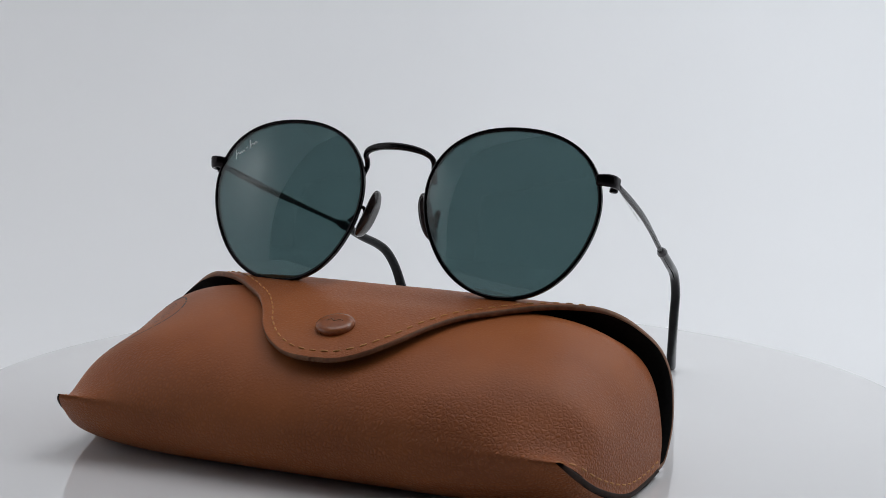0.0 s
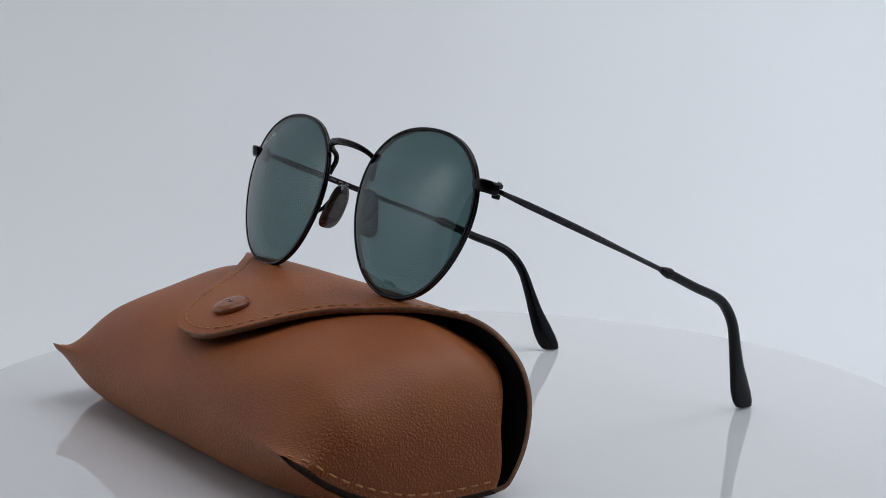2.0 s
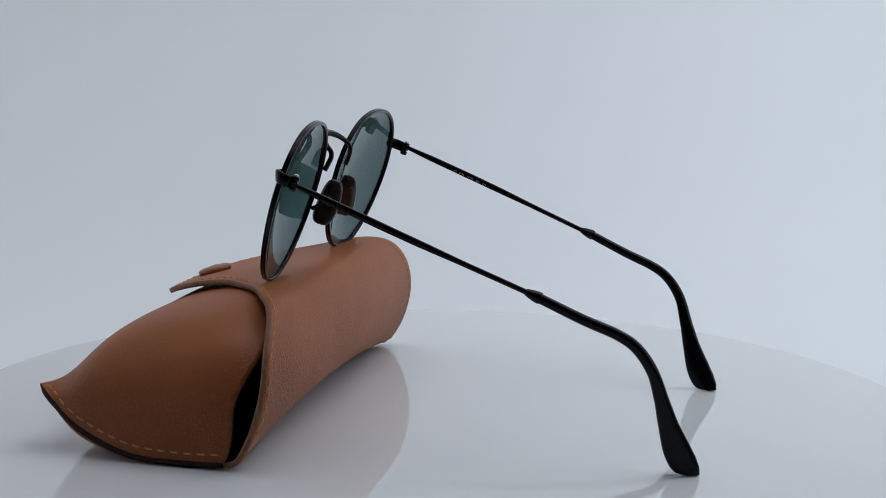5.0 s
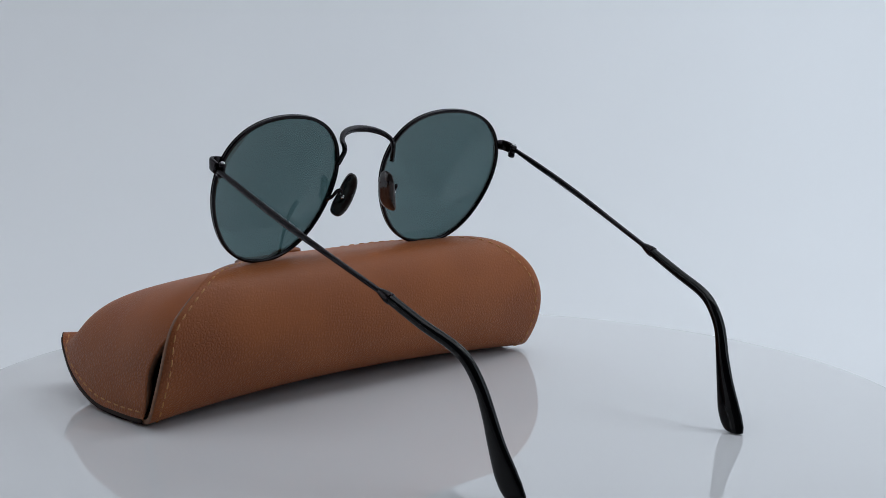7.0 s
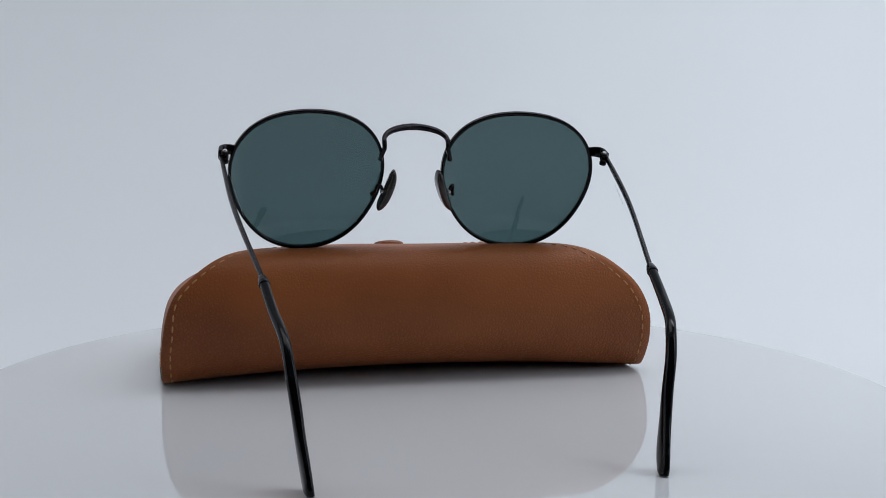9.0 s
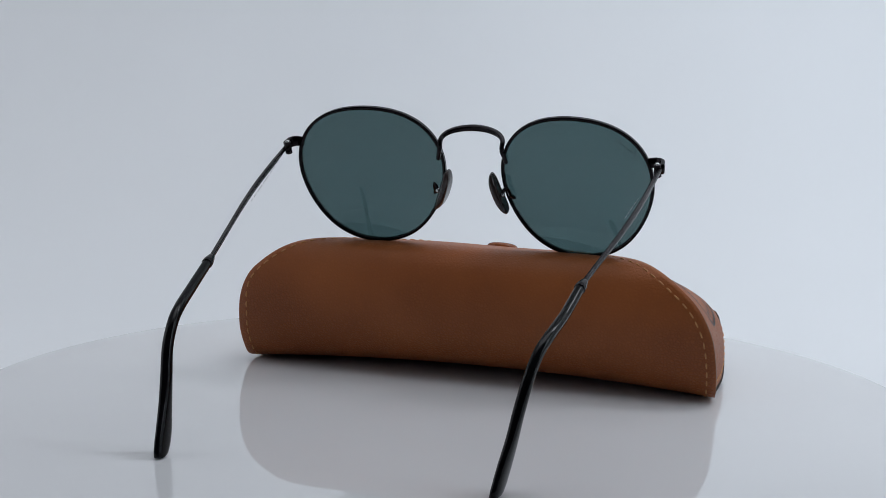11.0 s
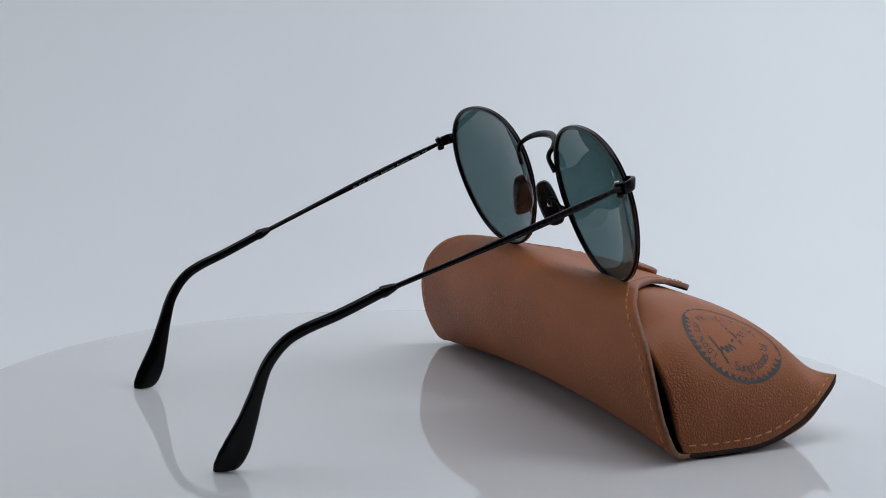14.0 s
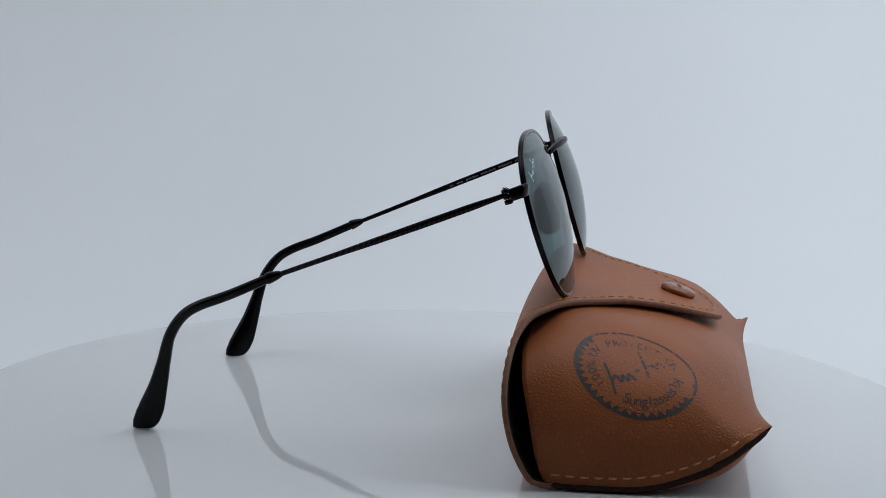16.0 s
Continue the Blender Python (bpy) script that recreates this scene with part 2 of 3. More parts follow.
# ---- turntable ----
def turntable():
    thing = tagged(new("turntable"), "round glossy white turntable with thin dark side", "turntable")
    thing.matrix_world = pose(0, 0, 0)
    R = 170.5
    part("disc", lathe(Matrix(), [(0, 0), (60, 0), (120, 0), (R - 2, 0), (R - 1.1, 0), (R - 0.8, -0.02), (R - 0.2, -0.3), (R, -0.9), (R, -3.0), (R - 1, -3.4), (0, -3.4)], 160),
         ACRYLIC, thing, "glossy white disc")
    part("base", lathe(Matrix(), [(0, -3.5), (R - 8, -3.5), (R - 8, -37.2), (R - 14, -37.6), (0, -37.6)], 96), DARKSIDE, thing, "dark round base")
    return thing


tent()
table = turntable()


# ---- leather case ----
# plan of the case: x along its length, y towards its back, z up, in plan units
FRONT_TOP = [(8.6, 42.2), (-3.2, 46.2), (-18, 44.4), (-30, 41.5), (-40, 38.1), (-48, 34.0), (-54, 29.6), (-58.5, 24), (-61, 18)]
FRONT_LOW = [(-61, 18), (-61, 11), (-58, 5.5), (-52, 2), (-45, 0.5), (-30, 0.4), (-15, 1.4), (-4, 4)]
SEAM = [(89.0, 0, 1.6), (88.8, -16, 1.0), (88, -32, 2.4), (85.5, -48, 8.2), (82.5, -58, 14.6), (80.4, -62.6, 18.3), (78.8, -64.3, 19.7)]
C_TOP, C_LOW, C_SEAM = even(FRONT_TOP), even(FRONT_LOW), even(SEAM)
RIDGE = 0.6


def step(a, b, x):
    x = min(max((x - a) / (b - a), 0), 1)
    return x * x * (3 - 2 * x)


def pouch(t, w):
    """The front pouch: t from one end to the other (-1 to 1), w from the opening over the front to the base."""
    if w < RIDGE:
        f = w / RIDGE
        m = at(C_TOP, f)
    else:
        f = 1 - (w - RIDGE) / (1 - RIDGE)
        m = at(C_LOW, 1 - f)
    xe, ye, ze = at(C_SEAM, f)
    lip = 0.8 * math.sqrt(max(0.0, 1 - max(0.0, (f - 0.9) / 0.1) ** 2))
    ze = ze + 0.3 + lip if w < RIDGE else max(0.3, ze + 0.3 - lip)
    x = abs(t)
    s = max(0.0, (x - 0.42) / 0.58)
    # the printed end and the underside are drawn in flatter
    flat = step(0.08, 0.45, f)
    n = 3.1 - 0.4 * f + (0.3 if t < 0 else 0.55) * step(0.4, 0.75, f) * (w < RIDGE) - (0.5 * flat if t < 0 and w < RIDGE else 0.6 * flat if w > RIDGE else 0.0)
    g = 1 - max(0.0, 1 - s ** n) ** (1 / n)
    g += (s ** 2.4 - g) * step(0.66, 1.0, f)
    gy = g ** (1.0 + 1.5 * max(0.0, 1 - f / 0.3)) if w < RIDGE else g
    y, z = m[0] + (ye - m[0]) * gy, m[1] + (ze - m[1]) * g
    # the mouth's edge curls in, away from the cover
    if w < RIDGE:
        y -= (4.2 if t > 0 else 1.7) * step(0.1, 0.55, g) * (1 - step(0.55, 1.0, g)) * (1 - step(0.0, 0.3, f))
    lump = noise.noise(Vector((t * 3.1, w * 4.0, 1.7))) * 0.7 * (1 - x ** 6)
    return (t * xe * (1.016 if t > 0 else 1.0), y, max(z + lump * (1 - step(RIDGE - 0.2, RIDGE - 0.02, w)), 0.25))


# the back panel and flap, one sheet: middle section, end section, half length
BACK = [(-24, 0.9, -8, 0.9, 87), (-12, 2.2, -4, 0.9, 88.5), (-2, 4.6, 1, 1.2, 90), (6, 9.5, 6, 4.0, 91), (11.5, 17, 12, 14, 91.5),
        (14.3, 26, 14.6, 25, 90), (14.3, 36, 14.2, 35, 84.8), (12.3, 43.5, 12, 42.5, 76.5), (8.5, 47.8, 8.0, 46.8, 69),
        (3, 49.3, 2, 48.6, 62), (-4, 49.1, -4, 48.9, 52.5), (-12, 48.1, -12, 47.9, 43), (-20, 47.1, -20, 47.0, 35),
        (-30, 45.0, -30, 44.6, 28), (-38, 43.0, -38, 42.6, 23.5), (-45, 40.6, -45, 40.2, 17.8), (-49, 38.8, -49, 38.4, 12.4),
        (-51.2, 37.7, -51.2, 37.6, 7.0), (-52, 37.3, -52, 37.3, 0.3)]
C_BACK = smooth_curve(BACK, 340)


def cover(x, v):
    """The cover sheet at the length x and the way v from under the back to the flap's tip."""
    y0, z0, y1, z1, h = at(C_BACK, v)
    k = min(1.0, (abs(x) / 90) ** 2)
    y1 -= (2.2 if x > 0 else 1.9) * step(0.12, 0.25, v) * (1 - step(0.42, 0.55, v))
    lump = noise.noise(Vector((x * 0.03, v * 7, 4.2))) * 0.5
    wide = 1 + (0.03 * step(0.25, 0.36, v) * (1 - step(0.5, 0.62, v)) if x > 0 else 0.0)
    return (x * wide, y0 + (y1 - y0) * k, z0 + (z1 - z0) * k + lump * step(0.1, 0.3, v))


def half(v):
    return max(0.3, at(C_BACK, v)[4])


def flap_row(j):
    """Rows crowd towards the flap's tip."""
    return 1 - (1 - j) ** 1.35


def solid(ob, thickness, offset, inner=1, rim=2):
    s = ob.modifiers.new("thickness", "SOLIDIFY")
    s.thickness, s.offset, s.use_even_offset = thickness * U, offset, False
    s.material_offset, s.material_offset_rim = inner, rim
    return ob


def outward(bm, centre):
    """Turn the faces of an open sheet away from centre."""
    c = Vector(centre) * U
    bm.normal_update()
    s = sum((f.calc_center_median() - c).dot(f.normal) * f.calc_area() for f in bm.faces)
    if s < 0:
        bmesh.ops.reverse_faces(bm, faces=bm.faces[:])


def sheet(name, bm, mats, parent, centre, label=""):
    outward(bm, centre)
    me = bpy.data.meshes.new(name)
    bm.to_mesh(me)
    bm.free()
    for m in mats:
        me.materials.append(m)
    for f in me.polygons:
        f.use_smooth = True
    ob = new(name, me)
    ob.parent = parent
    if label:
        tagged(ob, label)
    return ob


def stitches(points, normals, length=2.5, gap=1.1, r=0.25):
    """A row of sewn stitches along a line of points that lies on the leather."""
    P = np.array(points, float)
    N = np.array(normals, float)
    s = np.concatenate([[0], np.cumsum(np.linalg.norm(np.diff(P, axis=0), axis=1))])
    verts, faces = [], []

    def where(d):
        return (Vector([np.interp(d, s, P[:, k]) for k in range(3)]),
                Vector([np.interp(d, s, N[:, k]) for k in range(3)]).normalized())
    d = 0.6
    while d + length < s[-1]:
        rings = []
        for f, k, lift in ((0, 0.35, -0.15), (0.18, 0.95, 0.08), (0.5, 1.1, 0.14), (0.82, 0.95, 0.08), (1, 0.35, -0.15)):
            p, nrm = where(d + f * length)
            q, _ = where(d + f * length + 0.2)
            tan = (q - p).normalized()
            side = tan.cross(nrm).normalized()
            rings.append(len(verts))
            for j in range(6):
                w = math.pi * j / 3
                verts.append((p + nrm * lift + (side * math.cos(w) * 1.15 + nrm * math.sin(w)) * r * k) * U)
        for a, b in zip(rings, rings[1:]):
            faces += [(a + j, a + (j + 1) % 6, b + (j + 1) % 6, b + j) for j in range(6)]
        d += length + gap * random.uniform(0.8, 1.2)
    bm = bmesh.new()
    vs = [bm.verts.new(v) for v in verts]
    for f in faces:
        bm.faces.new([vs[i] for i in f])
    return bm


def on(fn, a, b, da, db):
    """A place on a sheet and its normal, from small steps along it."""
    p = Vector(fn(a, b))
    n = (Vector(fn(a + da, b)) - p).cross(Vector(fn(a, b + db)) - p)
    return p, n.normalized()


def glasses_case():
    case = tagged(new("glasses_case"), "tan pebbled leather glasses case with snapped flap on the turntable", "glasses case")

    bm = grid(lambda i, j: pouch(math.copysign(1 - (1 - abs(2 * i - 1)) ** 2.8, i - 0.5), j), 130, 80)
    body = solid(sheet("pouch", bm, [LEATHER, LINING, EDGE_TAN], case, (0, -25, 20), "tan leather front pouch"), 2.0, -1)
    # the two layers thin out where they are pressed together at the end seams
    thin = body.vertex_groups.new(name="layer")
    for i in range(131):
        for j in range(81):
            v = body.data.vertices[i * 81 + j].co
            e = body.data.vertices[(0 if i < 65 else 130) * 81 + j].co
            thin.add([i * 81 + j], min(1.0, max(0.0, (v - e).length / U - 0.5) / 9), "REPLACE")
    body.modifiers["thickness"].vertex_group = "layer"

    bm = grid(lambda i, j: cover((2 * i - 1) * half(flap_row(j)), flap_row(j)), 64, 150)
    solid(sheet("cover", bm, [LEATHER_BACK, LINING, EDGE_TAN], case, (0, -15, 20), "tan leather back panel and wavy flap"), 1.7, -1)

    # welts of the two end seams: dark edge of the two layers, and the sewn border
    for sx in (-1, 1):
        line = [(sx * (x * (1.016 if sx > 0 else 1.0) - 0.25), y, max(z + 0.3, 1.6)) for x, y, z in C_SEAM[2:196:4]]
        welt = part("seam_welt", sweep(line, [(0, 0.75, 0.5), (0.1, 0.8, 0.55), (0.9, 0.85, 0.6), (1, 0.7, 0.6)], power=2.6, n=80, round_ends=True),
                    EDGE, case, "dark doubled leather seam edge")
        pts, nrm = [], []
        for k in range(121):
            f = 0.03 + 0.95 * k / 120
            end, short = Vector(pouch(sx, f * RIDGE)), 1e-6
            while (Vector(pouch(sx * (1 - short), f * RIDGE)) - end).length < 2.5 and short < 0.1:
                short *= 1.1
            t = 1 - short
            p, n = on(pouch, sx * t, f * RIDGE, -0.3 * short * sx, 0.002)
            if n.dot(Vector((sx, 0, 0.3))) < 0:
                n = -n
            pts.append(p)
            nrm.append(n)
        part("stitching", stitches(pts, nrm, 2.9, 1.2), THREAD, welt, "tan thread stitches")

    # stitching along the edge of the cover, from one lower corner round the flap to the other
    vs = [0.1 + 0.9 * (1 - (1 - k / 160) ** 1.6) for k in range(161)]
    rails = []
    for sx in (-1, 1):
        edge, rail = [Vector(cover(sx * half(v), v)) for v in vs], []
        for k, v in enumerate(vs):
            p, n = on(cover, sx * half(v), min(v, 0.995), -0.5 * sx, 0.004)
            if n.dot(p - Vector((0, -15, 20))) < 0:
                n = -n
            inside = n.cross(edge[min(k + 1, 160)] - edge[max(k - 1, 0)]).normalized()
            aim = Vector((0, p.y, p.z)) - p if v < 0.6 else Vector((0, -20, 46)) - p
            if inside.dot(aim) < 0:
                inside = -inside
            q = edge[k] + inside * 3.2
            # settle on the sheet
            w = min(vs, key=lambda u: (Vector(cover(q.x, u)) - q).length)
            q = Vector(cover(q.x, min(np.linspace(w - 0.02, w + 0.02, 41), key=lambda u: (Vector(cover(q.x, u)) - q).length)))
            if q.x * sx > 0.3:
                rail.append((q, n))
        rails.append(rail)
    full = rails[0] + rails[1][::-1]
    part("stitching", stitches([q for q, n in full], [n for q, n in full], 2.7, 1.2), THREAD, case, "tan thread stitches")

    # snap button
    m = Matrix.Translation((0.6, -36.6, 43.8)) @ pose(0, 0, 0, 16, 0, 0)
    snap = part("snap_button", lathe(m, [(0, 1.75), (2.8, 1.72), (4.2, 1.6), (5.3, 1.25), (5.85, 0.75), (5.9, 0.2), (5.6, -0.9), (0, -0.9)]), SNAP, case,
                "leather-covered domed snap button")
    part("emboss", sweep([(m @ Vector(q)) for q in ((-2.6, -0.7, 1.72), (-1.2, 0.6, 1.8), (0.1, -0.5, 1.8), (1.3, 0.7, 1.8), (2.7, 0.2, 1.72))],
                         [(0, 0.1, 0.2), (1, 0.1, 0.2)], n=24, sides=6), EDGE_TAN, snap)
    return case, body


def text_faces(words, size):
    """Flat triangles of a word in the built-in font, centred on its width."""
    cu = bpy.data.curves.new("word", "FONT")
    cu.body, cu.size, cu.align_x, cu.resolution_u = words, size, "CENTER", 3
    ob = bpy.data.objects.new("word", cu)
    me = ob.to_mesh()
    me.calc_loop_triangles()
    out = [[(me.vertices[i].co.x, me.vertices[i].co.y) for i in t.vertices] for t in me.loop_triangles]
    ob.to_mesh_clear()
    bpy.data.objects.remove(ob)
    return out


STAMP_AT, STAMP_A, STAMP_B = Vector((-76.0, -24.8, 33.4)), 18.4, 14.6


def stamp(body, case):
    """A dark printed oval with a toothed rim, wording and a script mark, on one end of the pouch."""
    tree = BVHTree.FromPolygons([v.co.copy() for v in body.data.vertices], [tuple(f.vertices) for f in body.data.polygons])
    n = Vector((-0.80, -0.12, 0.59)).normalized()
    e1 = Vector((-0.10, -0.96, -0.28))
    e1 = (e1 - n * e1.dot(n)).normalized()
    e2 = n.cross(e1)

    def place(a, b):
        o = (STAMP_AT + e1 * a + e2 * b + n * 40) * U
        hit, nrm, _, _ = tree.ray_cast(o, -n)
        if hit is None:
            hit, nrm, _, _ = tree.find_nearest((STAMP_AT + e1 * a + e2 * b) * U)
        if nrm.dot(n) < 0:
            nrm = -nrm
        return (hit + nrm * 0.00009) / U

    polys = []
    teeth = 40
    for k in range(teeth * 4):
        w0, w1 = 2 * math.pi * k / (teeth * 4), 2 * math.pi * (k + 1) / (teeth * 4)
        i0, i1 = [0.845 + 0.115 * abs((q % 4) - 2) / 2 for q in (k, k + 1)]
        # the rim wears down to a thin line along its upper side
        if math.sin(w0) * STAMP_B + math.cos(w0) * STAMP_A * 0.25 > 4 + 6 * noise.noise(Vector((k * 0.1, 0, 0))):
            i0 = i1 = 0.966
        polys.append([(math.cos(w0) * STAMP_A * i0, math.sin(w0) * STAMP_B * i0), (math.cos(w0) * STAMP_A, math.sin(w0) * STAMP_B),
                      (math.cos(w1) * STAMP_A, math.sin(w1) * STAMP_B), (math.cos(w1) * STAMP_A * i1, math.sin(w1) * STAMP_B * i1)])
    # wording round the rim, letter by letter
    for words, a0, a1, flip in (("100% UV PROTECTION", 232, 40, -1), ("Sunglasses by", 272, 372, 1)):
        for k, ch in enumerate(words):
            if ch == " ":
                continue
            w = radians(a0 + (a1 - a0) * k / (len(words) - 1))
            c = np.array((math.cos(w) * STAMP_A * (0.66 if flip < 0 else 0.70), math.sin(w) * STAMP_B * (0.62 if flip < 0 else 0.70)))
            tang = np.array((-math.sin(w) * STAMP_A, math.cos(w) * STAMP_B)) * flip
            tang /= np.linalg.norm(tang)
            up = np.array((-tang[1], tang[0]))
            for tri in text_faces(ch, 4.5 if flip > 0 else 3.6):
                polys.append([tuple(c + tang * x + up * (y - (0.5 if flip > 0 else 0.0))) for x, y in tri])
    # script mark as plain strokes
    for stroke in SIGNATURE:
        lean, pts = radians(48), [((x - 6.2) * 1.5, (y - 1.2) * 2.6) for x, y in stroke]
        for q in scribble([(x * math.cos(lean) - y * math.sin(lean), x * math.sin(lean) + y * math.cos(lean)) for x, y in pts], 0.75):
            polys.append([tuple(p) for p in q])
    bm = bmesh.new()
    for k, q in enumerate(polys):
        # the print is rubbed away towards its upper side
        a, b = q[0]
        if b + a * 0.25 > 4 + 6 * noise.noise(Vector((a * 0.35, b * 0.35, 0))) and random.random() < (0.15 if k < teeth * 4 else 0.45):
            continue
        bm.faces.new([bm.verts.new(Vector(place(*p)) * U) for p in q])
    part("stamp", bm, INK, case, "dark printed oval stamp with wording", smooth=False)


# ---- sunglasses ----
# front plane: x sideways, up in the plane, back behind it
LEAN = radians(18.85)
FRONT = Vector((-0.1, 5.3, 74.9))


def fp(x, up, back=0.0):
    return (FRONT.x + x, FRONT.y + up * math.sin(LEAN) + back * math.cos(LEAN),
            FRONT.z + up * math.cos(LEAN) - back * math.sin(LEAN) + 0.013 * x)


# lens plane: its own centre and lean; the outline is a rounded, flat-topped panto shape
LENS_AT, LENS_LEAN, LENS_SEP, WRAP = Vector((0.18, 3.43, 71.2)), radians(16.1), 38.97, radians(3.75)
DOME = 76.0


def lp(x, up, back=0.0):
    return (LENS_AT.x + x, LENS_AT.y + up * math.sin(LENS_LEAN) + back * math.cos(LENS_LEAN),
            LENS_AT.z + up * math.cos(LENS_LEAN) - back * math.sin(LENS_LEAN) + 0.0129 * x)


def outline(side, w, k=1.0, inset=0.0, back=0.0):
    """A point of a lens's outline at the angle w from its outer side, drawn in by k or by inset."""
    rad = 27.5 + 0.29 * math.cos(2 * w) - 0.46 * math.cos(4 * w) + 4.3 * math.sin(w) + 0.965 * math.sin(3 * w) - inset
    x, up = rad * k * math.cos(w), 3.8 + (rad * math.sin(w) - 3.8) * k
    bulge = -(1 - k * k) * 26.5 ** 2 / (2 * DOME)
    return lp(side * (LENS_SEP + x * math.cos(WRAP)), up, bulge + back + x * math.sin(WRAP))


def scribble(points, width):
    """A thin flat ribbon of a pen stroke, in its own plane: quads of 2D points."""
    c = even(points, 26)
    quads = []
    for i in range(len(c) - 1):
        d = c[i + 1] - c[i]
        n = np.array((-d[1], d[0])) / (np.linalg.norm(d) + 1e-9) * width / 2
        quads.append((c[i] - n, c[i + 1] - n, c[i + 1] + n, c[i] + n))
    return quads


def lay(quads, place, lift=0.0):
    """Quads of 2D points laid on a surface by place(a, b)."""
    bm = bmesh.new()
    for q in quads:
        bm.faces.new([bm.verts.new(Vector(place(*p)) * U) for p in q])
    bmesh.ops.remove_doubles(bm, verts=bm.verts, dist=1e-7)
    return bm


# a mark of plain pen strokes: two tall slanted bars, each with a wavy tail
SIGNATURE = [[(0.2, -0.4), (0.9, 1.4), (1.5, 3.6)], [(1.2, 1.2), (2.0, 1.7), (2.7, 0.6), (3.4, 1.4), (4.0, 0.4), (4.6, 1.3), (5.4, 0.2)],
             [(6.2, 1.2), (7.2, 1.3)], [(8.0, -0.1), (8.7, 1.6), (9.3, 3.6)], [(9.0, 1.0), (9.8, 1.5), (10.5, 0.5), (11.2, 1.3), (12.2, 0.5)]]


def sunglasses():
    thing = tagged(new("sunglasses"), "round dark gunmetal sunglasses with grey-green lenses, resting on the case", "sunglasses")
    for side in (-1, 1):
        # lens, a domed shell of real thickness
        def shell(i, j, side=side):
            # rows crowd towards the edge, which stays crisp
            k = max(1 - abs(1 - 2 * j) ** 3, 1e-3)
            return outline(side, 2 * math.pi * i, k, 0.7, -0.3 if j < 0.5 else 0.55)
        bm = grid(shell, 96, 30, closed_u=True)
        lens = part("lens", bm, GLASS, thing, "grey-green tinted glass lens")
        if side < 0:
            marked = BVHTree.FromPolygons([v.co.copy() for v in lens.data.vertices], [tuple(f.vertices) for f in lens.data.polygons])

        # rim, a squared wire with a groove line
        prof = [(-0.3, -0.75), (0.65, -0.75), (0.85, -0.55), (0.85, -0.1), (0.72, 0.0), (0.85, 0.1), (0.85, 0.8), (0.65, 1.0), (-0.3, 1.0)]

        def ring(i, j, side=side):
            o, b = prof[int(round(j * len(prof))) % len(prof)]
            return outline(side, 2 * math.pi * i, 1.0, 0.75 - o, b + 0.3)
        part("rim", grid(ring, 120, len(prof), closed_u=True, closed_v=True), METAL_RIM, thing, "dark gunmetal rim")

        # end piece with its hinge
        ang = Matrix.Rotation(-LEAN, 4, "X")
        zx = 0.013 * side * 68
        ends = part("end_piece", sweep([fp(side * 65.2, 11.2, 0.2), fp(side * 68, 11.3, 0.2), fp(side * 70, 11.3, 1.6), fp(side * 70.6, 11.2, 5.0)],
                                       [(0, 1.7, 0.75), (0.4, 1.95, 0.85), (1, 1.9, 0.85)], power=4, n=24, sides=16), METAL, thing, "squared gunmetal end piece")
        for dz in (-1.6, 0.0, 1.6):
            c = Vector(fp(side * 69.2, 11.0 + dz, 6.0))
            part("hinge_knuckle", lathe(Matrix.Translation(c) @ ang, [(0, 0.72), (1.0, 0.72), (1.3, 0.5), (1.3, -0.5), (1.0, -0.72), (0, -0.72)], 18), METAL, ends)
        c = Vector(fp(side * 69.2, 13.6, 6.0))
        part("screw", lathe(Matrix.Translation(c) @ ang, [(0, 0.35), (0.6, 0.3), (0.8, 0.0), (0.8, -0.4), (0, -0.4)], 14), SCREW, ends, "small steel hinge screw")

        # nose pad on its wire arm
        root = fp(side * 15.2, -6.2, -0.2)
        arm = part("pad_arm", sweep([root, fp(side * 14.4, -4.2, 1.7), fp(side * 14.0, -1.2, 3.3), fp(side * 13.0, -0.8, 4.5), fp(side * 12.2, -3.2, 4.5)],
                                    [(0, 0.75, 0.75), (0.3, 0.6, 0.6), (1, 0.6, 0.6)], n=28, sides=10), METAL, thing)
        m = Matrix.Translation(fp(side * 10.3, -3.0, 3.5)) @ ang @ pose(0, 0, 0, 4, -side * 19, -side * 6)
        bm = bmesh.new()
        bmesh.ops.create_uvsphere(bm, u_segments=28, v_segments=18, radius=1)
        for v in bm.verts:
            x, y, z = v.co
            k = math.hypot(y, z) / max(1e-6, (abs(y) ** 3 + abs(z) ** 3) ** (1 / 3))
            y, z = y * k, z * k
            v.co = (x * 1.9, y * 3.9 * (1 - 0.10 * z), z * 8.1)
            v.co.x = math.copysign(min(abs(v.co.x), 1.4), v.co.x) + side * 0.9 * (z * z - 0.4)
        bmesh.ops.transform(bm, matrix=Matrix.Scale(U, 4) @ m, verts=bm.verts)
        pad = part("nose_pad", bm, PAD, thing, "dark glossy nose pad")
        part("pad_screw", lathe(m @ Matrix.Translation((side * 1.6, 1.2, -0.6)) @ pose(0, 0, 0, 0, side * 90, 0),
                                [(0, 0.9), (0.7, 0.85), (0.95, 0.5), (0.95, -0.4), (0, -0.4)], 14), SCREW, pad, "tiny steel screw")

        # temple: wire, collar and curved tip
        x0, x1, x2, x3, x4, x5 = (70.3, 61.5, 58.1, 54.9, 53.1, 48.9) if side < 0 else (70.4, 64.8, 62.3, 61.0, 60.0, 57.3)
        zc = 54.6 if side < 0 else 53.8
        start, collar = Vector((side * x0, 14.5, 83.7 + 0.5 * side)), Vector((side * x1, 85.5, zc + 0.3))
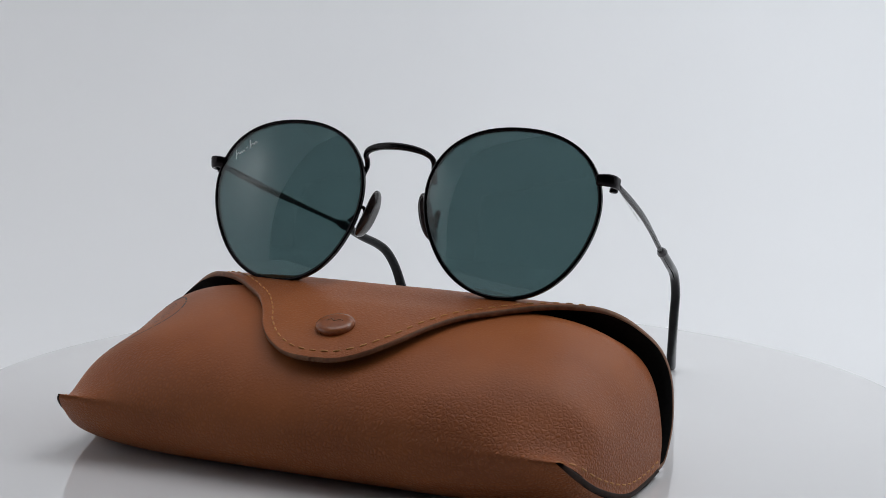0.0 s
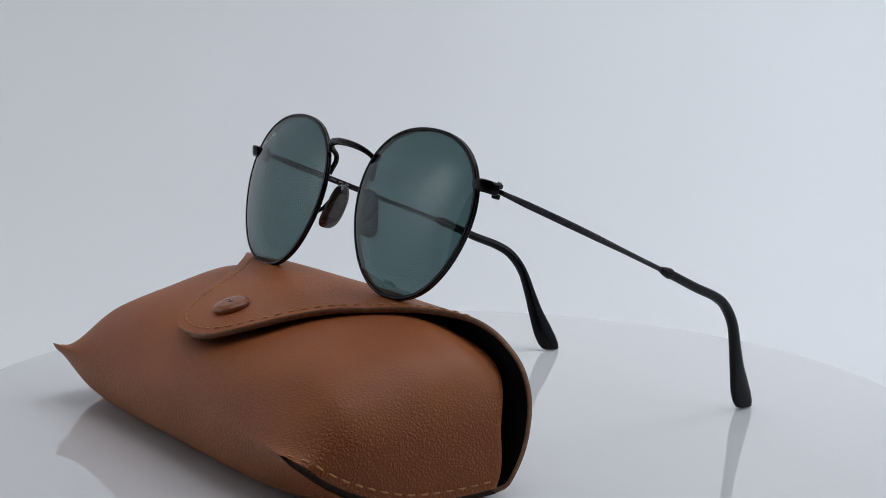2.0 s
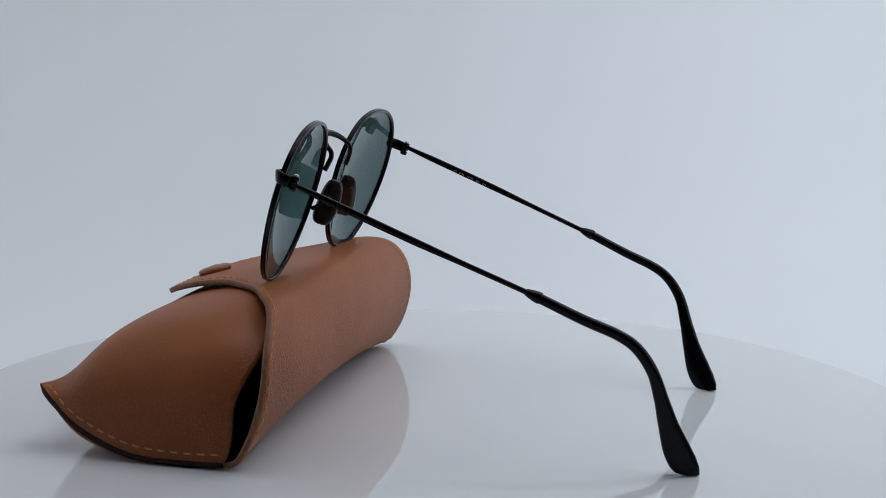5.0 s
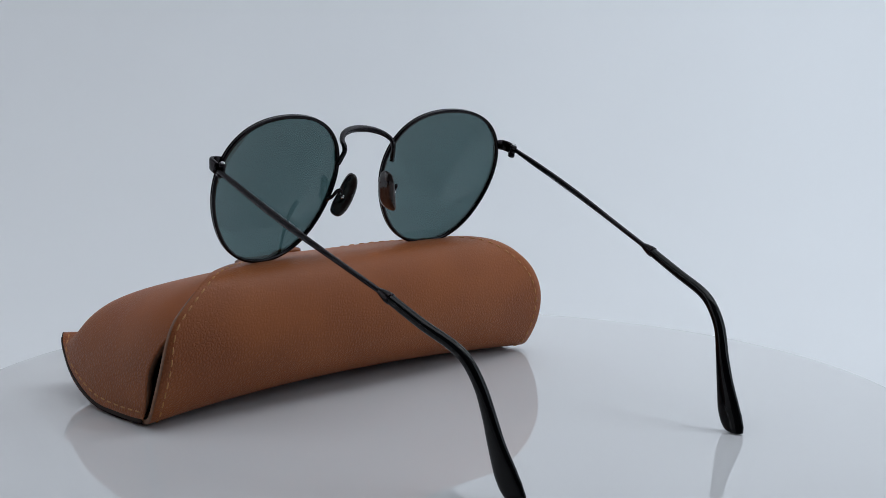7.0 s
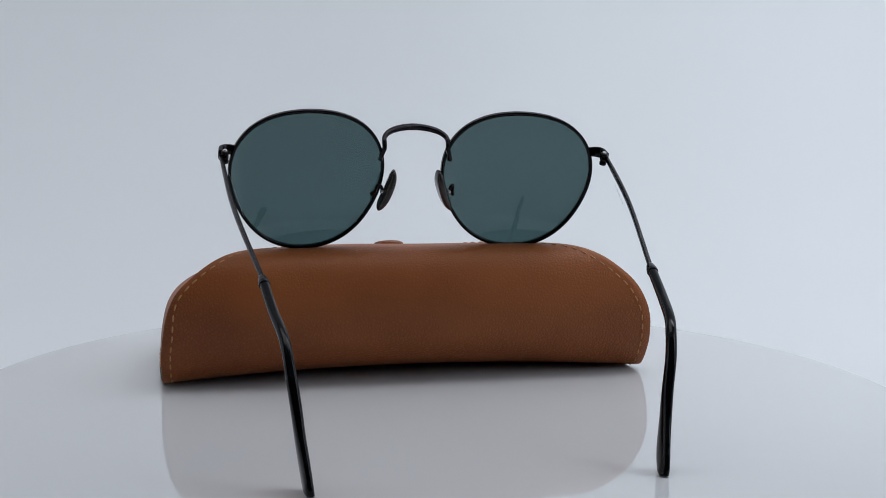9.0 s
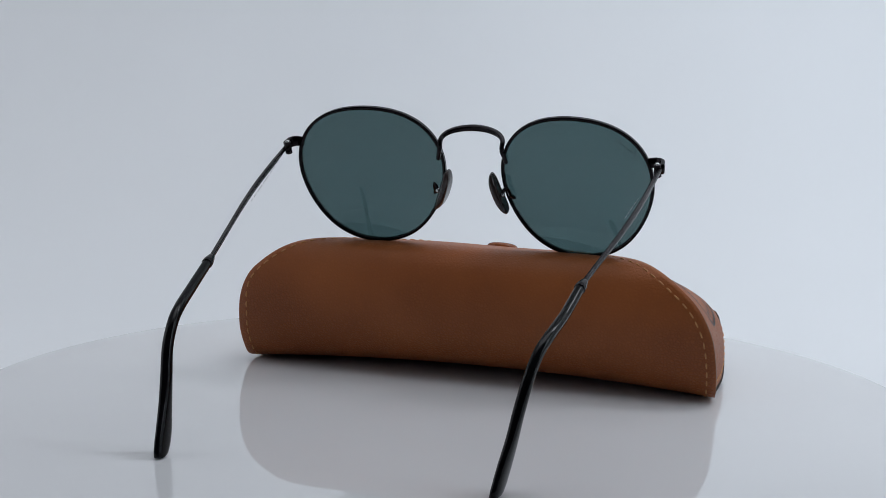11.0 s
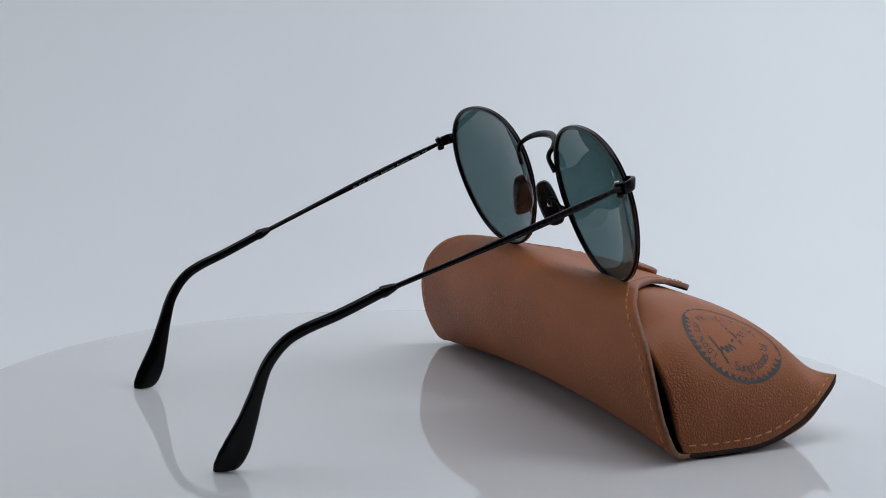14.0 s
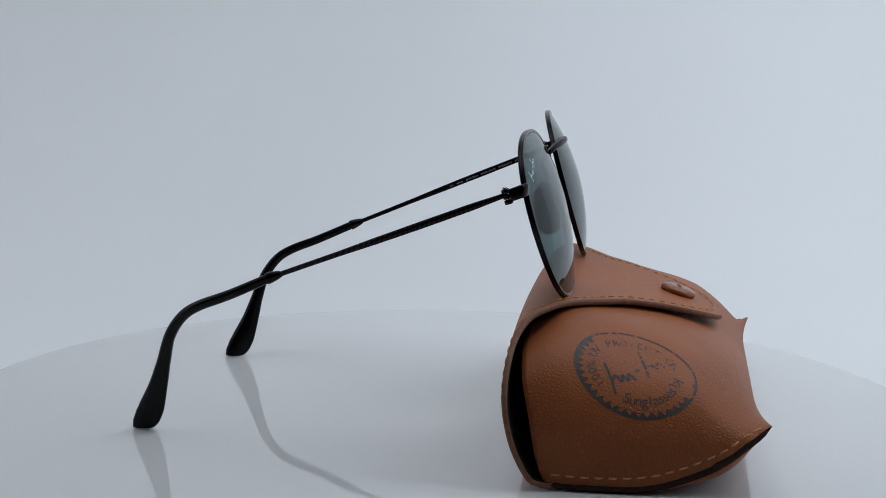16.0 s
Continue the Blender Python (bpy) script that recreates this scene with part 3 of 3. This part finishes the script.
        temple = part("temple", sweep([start, start.lerp(collar, 0.45) + Vector((side * 1.5, 0, 0)), collar],
                                      [(0, 0.75, 0.7), (0.04, 0.8, 0.7), (0.14, 1.08, 0.75), (0.35, 1.15, 0.75), (0.55, 1.08, 0.75), (0.72, 0.85, 0.78), (1, 0.8, 0.8)],
                                      n=60, sides=14, power=2.6), KNURL["Y"], thing, "thin gunmetal temple wire")
        way = (collar - start).normalized()
        part("collar", sweep([collar - way * 0.8, collar + way * 0.5, collar + way * 2.0, collar + way * 4.2],
                             [(0, 1.0, 1.0), (0.25, 1.35, 1.35), (0.7, 1.8, 1.8), (0.97, 1.85, 1.85), (1, 1.5, 1.5)], n=24), METAL, temple, "flared metal collar")
        a = collar + way * 3.7
        path = [a, (side * (x1 + x2) / 2, 101.5, zc - 6.9), (side * x2, 112.2, zc - 11.3), (side * (x2 + x3) / 2, 118.0, zc - 15.3),
                (side * x3, 122.6, zc - 22.0), (side * x4, 125.4, 23.5), (side * (x4 * 0.7 + x5 * 0.3), 127.7, 15.5),
                (side * (x4 * 0.38 + x5 * 0.62), 130.3, 8.2), (side * (x4 * 0.2 + x5 * 0.8), 132.3, 3.6), (side * x5, 135.0, -1.2)]
        part("temple_tip", sweep(path, [(0, 1.5, 1.5), (0.3, 1.65, 1.6), (0.55, 1.85, 1.7), (0.66, 2.3, 1.7), (0.76, 3.1, 1.6), (0.86, 4.2, 1.55), (0.92, 4.5, 1.5), (0.97, 4.0, 1.45), (1, 2.8, 1.3)],
                                 up=(0, 1, 0.6), n=110, sides=20, power=2.4, ground=True), ACETATE, temple, "black acetate temple tip")

        # fine writing along the inside of the temple
        first, words = (22, (1.0, 2.2, 2.6, 1.2, 1.4)) if side < 0 else (6, (2.0, 3.6, 5.2, 6.0, 5.0, 2.6, 1.6))
        bm = bmesh.new()
        inner = way.cross(Vector((0, 0, 1))).normalized()
        if inner.x * side > 0:
            inner = -inner
        top = inner.cross(way).normalized()
        d = 0.0
        for word in words:
            stop = d + word
            while d < stop:
                o = start + way * (first + d) + inner * 0.785
                tall = random.uniform(0.22, 0.34)
                bm.faces.new([bm.verts.new((o + way * p + top * q) * U) for p, q in ((0, -tall), (0.3, -tall), (0.3, tall), (0, tall))])
                d += 0.56
            d += 1.1
        part("print", bm, PRINT_GREY, temple, "tiny pale printed marks", smooth=False)

    # bridge, bowed forwards, with a knurled top
    half_arch = [(12.9, 7.2, -0.6), (12.3, 9.8, -0.3), (11.7, 12.0, -0.2), (11.7, 13.8, -0.9), (11.4, 15.1, -2.9), (9.3, 16.2, -5.2), (5.2, 16.9, -7.1), (0, 17.1, -7.9)]
    arch = [fp(-x, u, b) for x, u, b in half_arch] + [fp(x, u, b) for x, u, b in half_arch[-2::-1]]
    bridge = part("bridge", sweep(arch, [(0, 0.8, 0.8), (0.2, 0.8, 0.85), (0.34, 1.05, 1.2), (0.5, 1.15, 1.4), (0.66, 1.05, 1.2), (0.8, 0.8, 0.85), (1, 0.8, 0.8)],
                                  up=(0, 0.35, 1), n=90, sides=16, power=2.6), KNURL["X"], thing, "knurled gunmetal saddle bridge")

    # maker's mark on one lens, drawn as plain pen strokes
    quads = []
    for stroke in SIGNATURE:
        quads += scribble([(x * 0.80, y * 0.80) for x, y in stroke], 0.26)

    def on_lens(a, b):
        turn = radians(33)
        x = -61.6 + a * math.cos(turn) - b * math.sin(turn)
        up = 13.4 + a * math.sin(turn) + b * math.cos(turn)
        x, up = x + 1.5, up + 2.9
        o = Vector(lp(x, up, -30)) * U
        way = (Vector(lp(x, up, 0)) * U - o).normalized()
        hit = marked.ray_cast(o, way)[0]
        return (hit - way * 0.00006) / U
    part("lens_mark", lay(quads, on_lens), PRINT, thing, "small white script mark", smooth=False)
    return thing


case, pouch_body = glasses_case()
glasses = sunglasses()
stamp(pouch_body, case)


# ---- what turns ----
PLAN = pose(-16.6 * U, -41.0 * U, 0, 0, 0, -23.5)


def turn_at(t):
    return float(np.interp(t, range(17), TURN))


def motions():
    times = [k * 0.25 for k in range(65)]
    for thing, base in ((table, Matrix()), (case, PLAN), (glasses, PLAN)):
        walk(thing, [(t, pose(0, 0, 0, 0, 0, turn_at(t)) @ base) for t in times])


motions()
